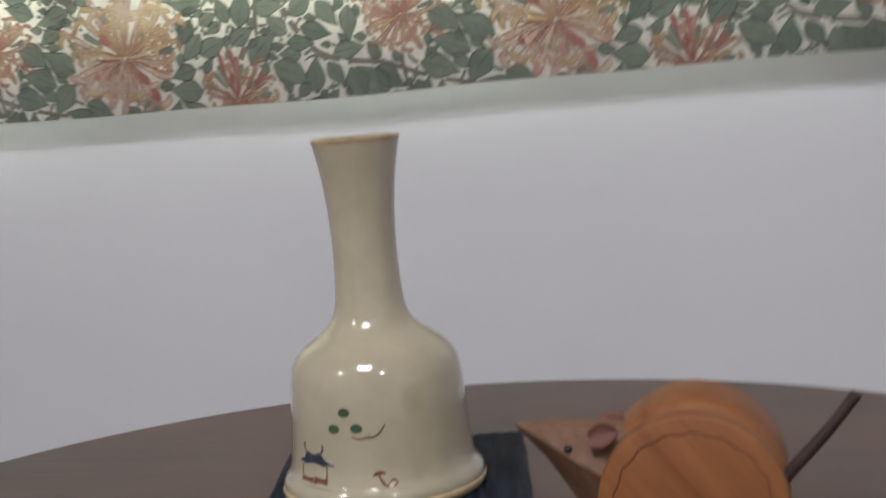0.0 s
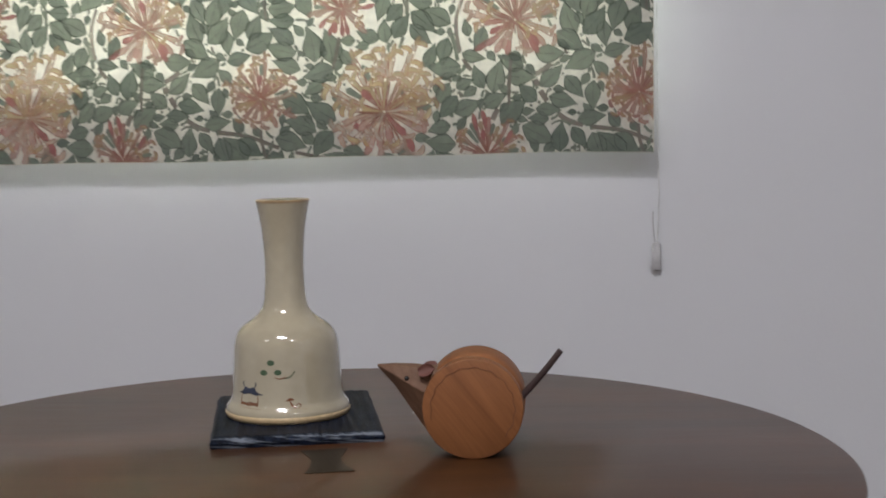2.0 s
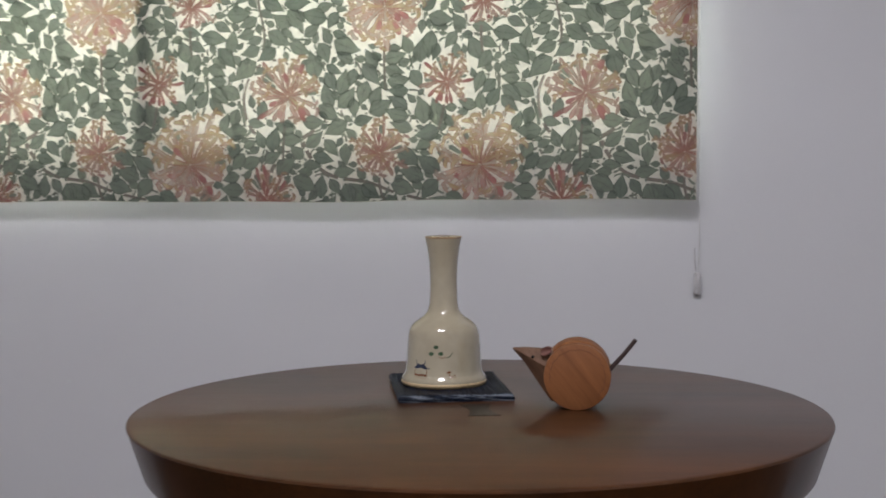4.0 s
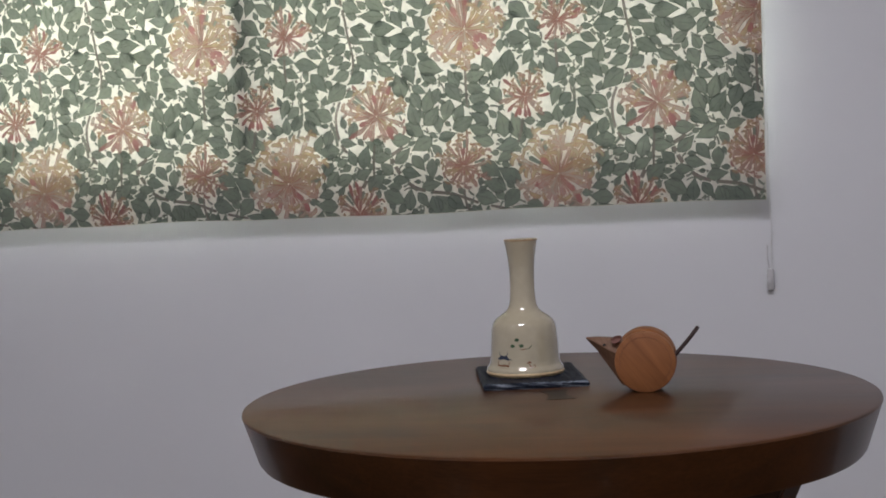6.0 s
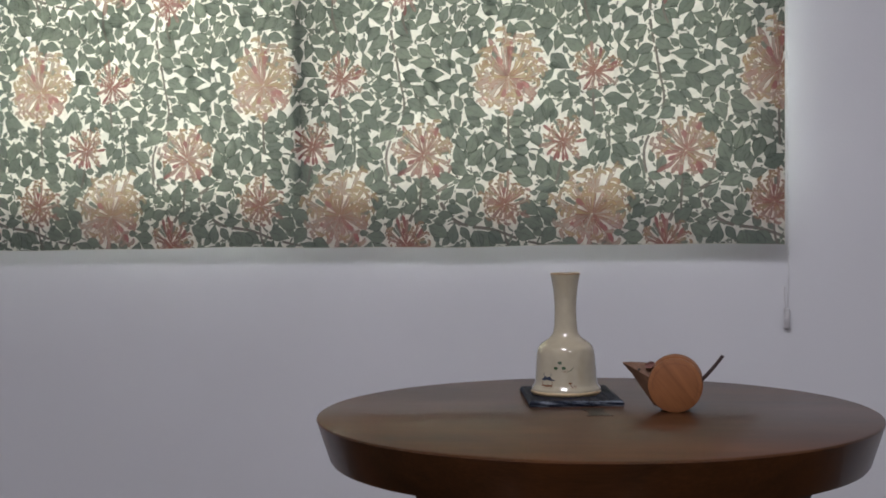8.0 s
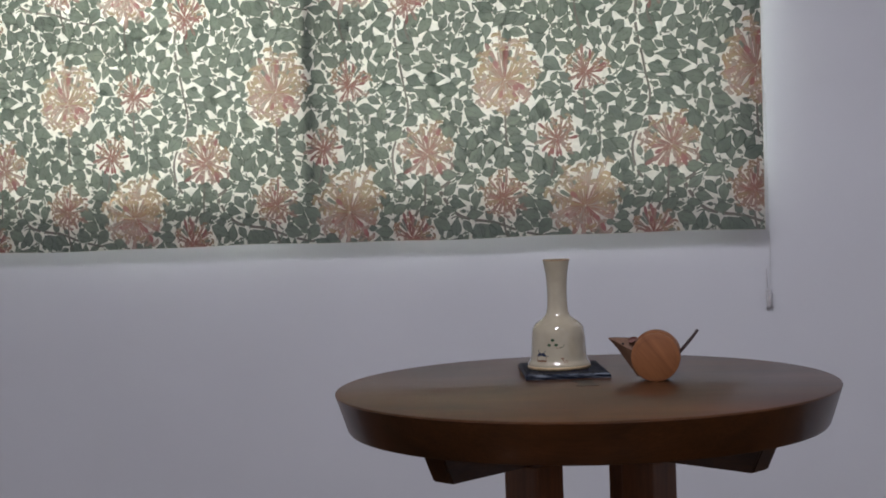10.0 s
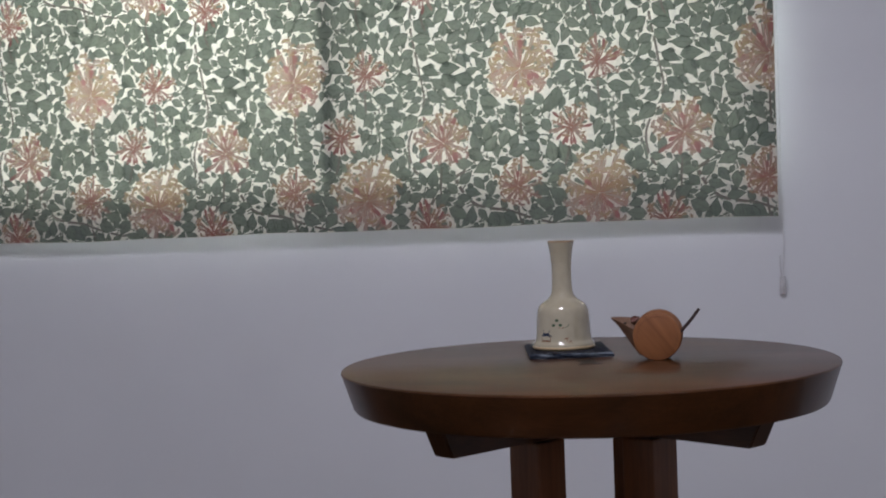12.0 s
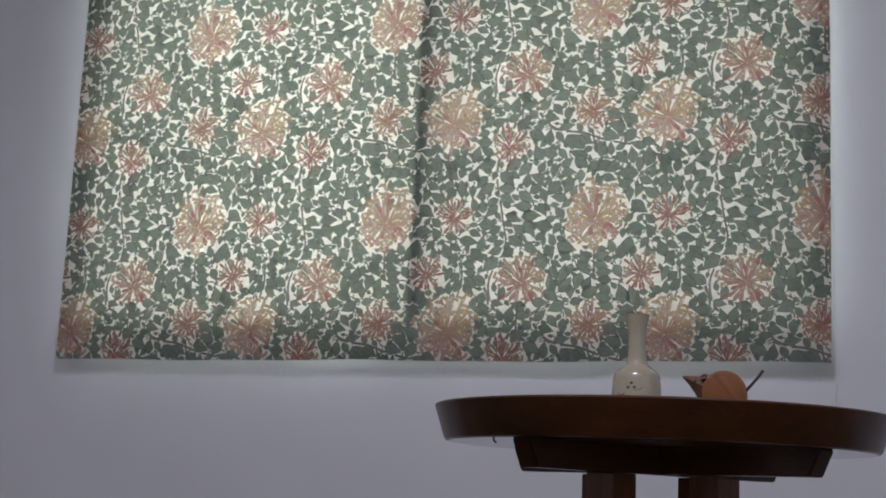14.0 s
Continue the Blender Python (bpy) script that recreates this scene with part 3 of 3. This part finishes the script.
for ink, (name, material) in INKS.items():
    verts, faces = [], []
    for (left, right), depth in tile.inks.get(ink, []):
        xs = [p.x for p in left + right]
        zs = [p.y for p in left + right]
        for i in range(-4, 3):
            for j in range(-1, 4):
                dx, dz = i * PX, j * PZ
                if max(xs) + dx < BL + 0.001 or min(xs) + dx > BR - 0.001 or max(zs) + dz < hem(min(xs) + dx) or min(zs) + dz > BTOP - 0.03:
                    continue
                base, n = len(verts), len(left)
                for p in left + right:
                    x = min(max(p.x + dx, BL + 0.0008), BR - 0.0008)
                    z = min(max(p.y + dz, hem(x) + 0.0008), BTOP - 0.022)
                    verts.append((x, -sag(x, z) - depth - 0.0004, z))
                faces += [(base + k, base + k + 1, base + n + k + 1, base + n + k) for k in range(n - 1)]
    mesh = bpy.data.meshes.new(name)
    mesh.from_pydata(verts, [], faces)
    mesh.materials.append(material)
    ob = new(name, mesh)
    ob.parent = blind
    tagged(ob, kind="stuff")

# pull cord with its weight beside the blind
cord = thing("pull_cord", (0.402, YW - 0.0062, 0), "thin white bead cord with a small plastic weight", "cord")
part("cord", tube(smooth_line([(0, 0, 2.05), (0, 0, 1.5), (0.001, 0, 1.0), (0.002, 0, 0.87), (0.003, 0, 0.825), (0.002, 0, 0.79), (0.001, 0, 0.766)]), 0.0006, 6), M_CORD, cord)
part("knot_end", tube(smooth_line([(-0.0035, 0, 0.802), (-0.0035, 0, 0.785), (-0.0015, 0, 0.766)]), 0.0008, 6), M_TASSEL, cord)
part("weight", lathe([(0, 0.7362), (0.0048, 0.7364), (0.0053, 0.7372), (0.0052, 0.7520), (0.0048, 0.7650), (0.0040, 0.7668), (0, 0.7672)], 16), M_TASSEL, cord, "grey translucent plastic weight", smooth=True)

# ---------- round table ----------
SCREW = (0.062, -0.981)
TX, TY, TZ, TR = 0.228, -0.813, 0.7200, 0.2818
LEAN = -0.2  # the table stands a little out of level


def top_at(x):
    """Height of the tabletop at x."""
    return TZ - (x - TX) * math.tan(radians(LEAN))


table = thing("round_table", (TX + TZ * math.sin(radians(-LEAN)), TY, 0), "round dark brown lacquered wooden table on four posts", "table", lean=LEAN)
edge = [(0, TZ - 0.0445), (TR - 0.0185, TZ - 0.0445), (TR - 0.0150, TZ - 0.0438), (TR - 0.0130, TZ - 0.0410), (TR - 0.0012, TZ - 0.0046), (TR - 0.0003, TZ - 0.0026), (TR - 0.0008, TZ - 0.0010), (TR - 0.0026, TZ), (0, TZ)]
part("tabletop", lathe(edge, 160), M_TOP, table, "round tabletop with an inward sloping edge", smooth=True)
key = bmesh.new()
outline = []
for px, py in ((-0.0128, -0.0258), (-0.0118, -0.0264), (0.0124, -0.0264), (0.0135, -0.0258), (0.0102, -0.0150), (0.0084, -0.0060), (0.0080, 0.0), (0.0084, 0.0060), (0.0105, 0.0150), (0.0132, 0.0262), (-0.0132, 0.0262), (-0.0105, 0.0150), (-0.0084, 0.0060), (-0.0080, 0.0), (-0.0086, -0.0060), (-0.0100, -0.0150)):
    outline.append(key.verts.new((px, py, 0)))
face = key.faces.new(outline)
ret = bmesh.ops.extrude_face_region(key, geom=[face])
for v in ret["geom"]:
    if isinstance(v, bmesh.types.BMVert):
        v.co.z = -0.004
part("butterfly_key", key, M_KEY, table, "dark butterfly key let into the top", at=pose(0.2305 - TX, -0.8215 - TY, TZ + 0.0003, 0, 0, 17))
part("screw", tube([Vector((0, 0, 0)), Vector((0.001, 0, -0.003)), Vector((0.0045, 0, -0.0055))], [0.0014, 0.0012, 0.0008], 8), M_EYE, table, "small dark screw tip under the edge", at=pose(SCREW[0] - TX, SCREW[1] - TY, TZ - 0.0445))
part("underside", lathe([(0, TZ - 0.0451), (TR - 0.0195, TZ - 0.0451), (TR - 0.0190, TZ - 0.0446), (0, TZ - 0.0446)], 120), M_UNDER, table, "glossy varnished underside")
ARM0 = -120.0
for k in range(2):
    bm = bmesh.new()
    top, low, half = 0.243, 0.228, 0.0145
    zt, zb = TZ - 0.0452, 0.6425 + 0.0015 * k
    # the second beam stops at the first, in two lengths
    for s in ((-1, 1),) if k == 0 else ((0.0146, 1), (-1, -0.0146)):
        ends = []
        for e in s:
            ends.append((e * top, e * low) if abs(e) == 1 else (e, e))
        (ta, la), (tb, lb) = ends
        vs = [bm.verts.new(v) for v in ((ta, -half, zt), (tb, -half, zt), (tb, half, zt), (ta, half, zt), (la, -half, zb), (lb, -half, zb), (lb, half, zb), (la, half, zb))]
        for f in ((0, 1, 2, 3), (4, 5, 6, 7), (0, 1, 5, 4), (1, 2, 6, 5), (2, 3, 7, 6), (3, 0, 4, 7)):
            bm.faces.new([vs[i] for i in f])
    bmesh.ops.bevel(bm, geom=bm.edges[:], offset=0.0016, segments=2, affect="EDGES")
    part("crossbeam", bm, M_TOP, table, "dark crossbeam with sloping ends", at=pose(0, 0, 0, 0, 0, ARM0 + 90 * k))
for k in range(4):
    part("leg", slab((0.087 - 0.0215, -0.0215, 0), (0.087 + 0.0215, 0.0215, 0.642), 0.002), M_POST, table, at=pose(0, 0, 0, 0, 0, ARM0 + 90 * k))

# ---------- coaster ----------
CW, CD, CH = 0.099, 0.133, 0.0060
coaster = thing("coaster", (0.1872, -0.7245, top_at(0.1872)), "rectangular dark navy ceramic coaster with ridged brushed glaze", "coaster", 16.3, lean=LEAN)
bm = bmesh.new()
nx, ny = 170, 60
rows_top, rows_low = [], []
for i in range(nx + 1):
    u = i / nx * 2 - 1
    ct, cl = [], []
    for j in range(ny + 1):
        v = j / ny * 2 - 1
        x, y = u * CW / 2, v * CD / 2
        rim = max(abs(u), abs(v))
        z = CH + 0.0008 * noise.noise(Vector((x * 330, y * 18, 0))) + 0.0004 * noise.noise(Vector((x * 40, y * 40, 3)))
        if rim > 0.94:
            z -= 0.0030 * ((rim - 0.94) / 0.06) ** 2
        wob = 0.0008 * noise.noise(Vector((x * 60, y * 60, 7)))
        ct.append(bm.verts.new((x + wob * (abs(u) > 0.99), y + wob * (abs(v) > 0.99), z)))
        cl.append(bm.verts.new((x * 0.985, y * 0.988, 0.0)) if rim == 1 else None)
    rows_top.append(ct)
    rows_low.append(cl)
for i in range(nx):
    for j in range(ny):
        bm.faces.new((rows_top[i][j], rows_top[i + 1][j], rows_top[i + 1][j + 1], rows_top[i][j + 1]))
    for j in (0, ny):
        bm.faces.new((rows_top[i][j], rows_top[i + 1][j], rows_low[i + 1][j], rows_low[i][j]))
for j in range(ny):
    for i in (0, nx):
        bm.faces.new((rows_top[i][j], rows_top[i][j + 1], rows_low[i][j + 1], rows_low[i][j]))
part("plate", bm, M_SLATE, coaster, smooth=True)

# ---------- ceramic bell ----------
BX, BY, BZ = 0.1835, -0.7275, top_at(0.1835) + 0.0056
bell = thing("hand_bell", (BX, BY, BZ), "cream glazed ceramic hand bell with small painted scenes, on a coaster", "bell", lean=LEAN)
BELL = [(0.0355, 0.0006), (0.0367, 0.0030), (0.0369, 0.0056), (0.0362, 0.0080), (0.0346, 0.0097), (0.0337, 0.0118), (0.0331, 0.0160), (0.0326, 0.0220),
        (0.0321, 0.0300), (0.0316, 0.0380), (0.0311, 0.0440), (0.0301, 0.0485), (0.0283, 0.0520), (0.0255, 0.0550), (0.0220, 0.0575), (0.0185, 0.0602), (0.0158, 0.0630), (0.0140, 0.0662),
        (0.0129, 0.0710), (0.0123, 0.0790), (0.0120, 0.0880), (0.0121, 0.0960), (0.0126, 0.1050), (0.0135, 0.1140), (0.0148, 0.1220), (0.0161, 0.1285), (0.0163, 0.1300), (0.0157, 0.1306), (0.0130, 0.1302), (0.0, 0.1298)]


def bell_radius(z):
    for (r0, z0), (r1, z1) in zip(BELL, BELL[1:]):
        if z0 <= z <= z1:
            return r0 + (r1 - r0) * (z - z0) / max(1e-9, z1 - z0)
    return BELL[-1][0]


BELL = [(r * (1.015 if r > 0.02 else 0.985), z) for r, z in BELL]
part("body", lathe(BELL, 128), M_GLAZE, bell, smooth=True)
part("foot_rim", lathe([(0.0290, 0.0), (0.0351, 0.0), (0.0363, 0.0006), (0.0376, 0.0022), (0.0379, 0.0036), (0.0376, 0.0046), (0.0372, 0.0049)], 128), M_BISQUE, bell, "unglazed tan foot rim", smooth=True)
part("lip_rim", lathe([(0.0153, 0.1303), (0.0158, 0.1308), (0.01625, 0.1304), (0.0163, 0.1298), (0.0161, 0.1291)], 96), M_RIM, bell, "tan brown edge of the handle", smooth=True)


def painted(name, outline, material, lift=0.00012, label=""):
    """A brush mark laid on the glaze: outline as (degrees round the bell, height)."""
    bm = bmesh.new()
    ca = sum(a for a, _ in outline) / len(outline)
    cz = sum(z for _, z in outline) / len(outline)

    def on(a, z):
        r = bell_radius(z) + lift
        return bm.verts.new((r * math.cos(radians(a)), r * math.sin(radians(a)), z))

    rings = []
    for k in (1.0, 0.66, 0.33):
        rings.append([on(ca + (a - ca) * k, cz + (z - cz) * k) for a, z in outline])
    heart = on(ca, cz)
    n = len(outline)
    for r0, r1 in zip(rings, rings[1:]):
        for i in range(n):
            j = (i + 1) % n
            bm.faces.new((r0[i], r0[j], r1[j], r1[i]))
    for i in range(n):
        bm.faces.new((rings[-1][i], rings[-1][(i + 1) % n], heart))
    return part(name, bm, material, bell, label)


def stroke(name, points, width, material, label="", lift=0.00014):
    """A brush line on the glaze."""
    line = smooth_line([(a, z, 0) for a, z in points], 6)
    bm = bmesh.new()
    per = 0.0325 * math.pi / 180
    last = None
    n = len(line)
    for i, p in enumerate(line):
        d = line[min(i + 1, n - 1)] - line[max(i - 1, 0)]
        d = Vector((d.x * per, d.y, 0)).normalized()
        w = width * (0.45 + 0.55 * math.sin(math.pi * (i + 0.6) / (n + 0.2)))
        pair = []
        for s in (1, -1):
            a, z = p.x - d.y * s * w / 2 / per, p.y + d.x * s * w / 2
            r = bell_radius(z) + lift
            pair.append(bm.verts.new((r * math.cos(radians(a)), r * math.sin(radians(a)), z)))
        if last:
            bm.faces.new((last[0], pair[0], pair[1], last[1]))
        last = pair
    return part(name, bm, material, bell, label)


FACE = -70.5
for da, z in ((-21, 0.0365), (-28.5, 0.0307), (-13.5, 0.0309)):
    oval = [(FACE + da + 4.0 * math.cos(k * math.pi / 8), z + 0.00165 * math.sin(k * math.pi / 8)) for k in range(16)]
    painted("leaf_mark", oval, M_INKGREEN, label="green painted leaf")
stroke("twig_mark", [(FACE - 17, 0.0281), (FACE - 11, 0.0272), (FACE - 5, 0.0284)], 0.0006, M_INKBROWN)
stroke("twig_mark", [(FACE - 7, 0.0273), (FACE - 0.5, 0.0284), (FACE + 4.5, 0.0318)], 0.0007, M_INKGREEN)
P0 = FACE - 45.5
painted("pagoda_roof", [(P0 - 15.4, 0.0180), (P0 - 9.8, 0.0192), (P0 - 7.0, 0.0217), (P0 + 5.6, 0.0217), (P0 + 9.8, 0.0189), (P0 + 16.8, 0.0175), (P0 + 8.4, 0.0170), (P0 - 8.4, 0.0172)], M_INKBLUE, label="dark blue painted roof")
stroke("roof_horn", [(P0 - 7.0, 0.0212), (P0 - 9.1, 0.0232), (P0 - 8.4, 0.0250)], 0.0008, M_INKBLUE)
stroke("roof_horn", [(P0 + 5.6, 0.0212), (P0 + 7.7, 0.0232), (P0 + 7.0, 0.0248)], 0.0008, M_INKBLUE)
painted("pagoda_wall", [(P0 - 11.2, 0.0112), (P0 - 11.2, 0.0130), (P0 - 4.2, 0.0124), (P0 + 1.4, 0.0132), (P0 + 8.4, 0.0126), (P0 + 11.2, 0.0130), (P0 + 11.2, 0.0108), (P0, 0.0107)], M_INKBROWN, label="brown painted base wall")
for da, wide in ((-11.2, 0.0007), (10.5, 0.0007), (0, 0.0004)):
    stroke("pagoda_post", [(P0 + da, 0.0108), (P0 + da, 0.0140), (P0 + da, 0.0172)], wide, M_INKPALE if da == 0 else M_INKBROWN)
stroke("ground_line", [(P0 - 14.0, 0.0100), (P0, 0.0097), (P0 + 15.4, 0.0093)], 0.0006, M_INKPALE)
painted("mushroom_cap", [(FACE - 6, 0.0139), (FACE - 4, 0.0154), (FACE - 1, 0.0160), (FACE + 2, 0.0153), (FACE + 2.5, 0.0145), (FACE - 2, 0.0142)], M_INKBROWN, label="brown painted mushroom")
stroke("mushroom_stem", [(FACE - 2, 0.0144), (FACE - 0.5, 0.0125), (FACE + 1.5, 0.0108), (FACE + 4, 0.0101)], 0.0010, M_INKBROWN)
stroke("mushroom_stem", [(FACE + 3, 0.0108), (FACE + 6.5, 0.0125), (FACE + 8.5, 0.0112), (FACE + 6, 0.0101)], 0.0006, M_INKBROWN)
stroke("ground_line", [(FACE - 6, 0.0096), (FACE + 2, 0.0099), (FACE + 15, 0.0092)], 0.0006, M_INKPALE)

# ---------- wooden mouse ----------
MX, MY, MR = 0.3090, -0.8125, 0.0272
mouse = thing("wooden_mouse", (MX, MY, top_at(MX)), "small wooden toy mouse, round orange body and pointed brown head", "wooden mouse", 5.0, lean=LEAN)
turn_in = pose(0, 0, MR, -90, 0, 0)  # the turned body's axis runs away from its face
R = MR
disc = [(0, 0.0), (R - 0.0012, 0.0), (R - 0.0003, 0.0005), (R, 0.0016), (R, 0.0085), (R - 0.0004, 0.0098), (R - 0.0016, 0.0106), (R - 0.0034, 0.0112)]
drum = [(R - 0.0034, 0.0112), (R - 0.0034, 0.0135), (R - 0.0018, 0.0142), (R - 0.0003, 0.0156), (R + 0.0006, 0.0178), (R + 0.0006, 0.0425), (R - 0.0004, 0.0450), (R - 0.0028, 0.0465), (0, 0.0465)]
part("face_disc", lathe(disc, 96), M_DISC, mouse, "round orange cedar lid with a scalloped line", smooth=True, at=turn_in)
part("drum", lathe(drum, 96), M_DISC, mouse, "orange cedar drum", smooth=True, at=turn_in)
wave = []
for k in range(120):
    a = radians(-42 + 236 * k / 119)
    r = R * (0.825 + 0.016 * math.cos(a * 17))
    wave.append(Vector((r * math.cos(a), -0.00005, MR + r * math.sin(a))))
part("scalloped_line", tube(wave, 0.00025, 6), M_SCORE, mouse, "dark scored scalloped line")
# faceted head: sections from the tip of the nose to the drum
bm = bmesh.new()
sections = []
for x, top, keel, wide, waist in ((-0.0530, 0.0484, 0.0470, 0.0006, 0.5), (-0.0440, 0.0486, 0.0372, 0.0062, 0.40), (-0.0330, 0.0478, 0.0212, 0.0118, 0.36), (-0.0215, 0.0465, 0.0046, 0.0150, 0.33), (-0.0100, 0.0455, 0.0030, 0.0158, 0.33)):
    mid = top - (top - keel) * waist
    sections.append([bm.verts.new(v) for v in ((x, -wide * 0.45, top), (x, -wide, mid), (x, -wide * 0.18, keel), (x, wide * 0.18, keel), (x, wide, mid), (x, wide * 0.45, top))])
for a, b in zip(sections, sections[1:]):
    for k in range(6):
        bm.faces.new((a[k], a[(k + 1) % 6], b[(k + 1) % 6], b[k]))
bm.faces.new(sections[0])
bm.faces.new(sections[-1])
bmesh.ops.bevel(bm, geom=bm.edges[:], offset=0.0004, segments=1, affect="EDGES")
HY = 0.0215
part("head", bm, M_HEAD, mouse, "pointed brown walnut head with cut facets", at=pose(0, HY, 0))
for s in (-1, 1):
    bm = bmesh.new()
    bmesh.ops.create_uvsphere(bm, u_segments=12, v_segments=8, radius=0.0014)
    part("eye", bm, M_EYE, mouse, "small black bead eye", smooth=True, at=pose(-0.0362, HY + s * 0.0088, 0.0418))
    # cupped ear
    bm = bmesh.new()
    back, frontr = [], []
    for i in range(7):
        for lst, off in ((back, 0.0), (frontr, 0.0009)):
            row = []
            for j in range(7):
                u, v = i / 6, j / 6 * 2 - 1
                w = 0.0036 * math.sin(math.pi * (0.12 + 0.80 * u)) ** 0.7
                row.append(bm.verts.new((-0.0002 + 0.0090 * u, v * w, 0.0018 * v * v + 0.0010 * u + off)))
            lst.append(row)
    for lst in (back, frontr):
        for i in range(6):
            for j in range(6):
                bm.faces.new((lst[i][j], lst[i + 1][j], lst[i + 1][j + 1], lst[i][j + 1]))
    for i in range(6):
        for j in (0, 6):
            bm.faces.new((back[i][j], back[i + 1][j], frontr[i + 1][j], frontr[i][j]))
    for j in range(6):
        for i in (0, 6):
            bm.faces.new((back[i][j], back[i][j + 1], frontr[i][j + 1], frontr[i][j]))
    part("ear", bm, M_EAR, mouse, "reddish leather ear", smooth=True, at=pose(-0.0290, HY + s * 0.0100, 0.0446 - 0.0012 * (s + 1), 62 if s < 0 else -62, -14, 6 * s))
tail_line = smooth_line([(0.0180, 0.0170, 0.0215), (0.0270, 0.0165, 0.0320), (0.0382, 0.0145, 0.0448), (0.0472, 0.0125, 0.0566)], 6)
part("tail", tube(tail_line, [0.0021 - 0.0004 * i / (len(tail_line) - 1) for i in range(len(tail_line))], 10), M_TAIL, mouse, "dark leather tail", smooth=True)
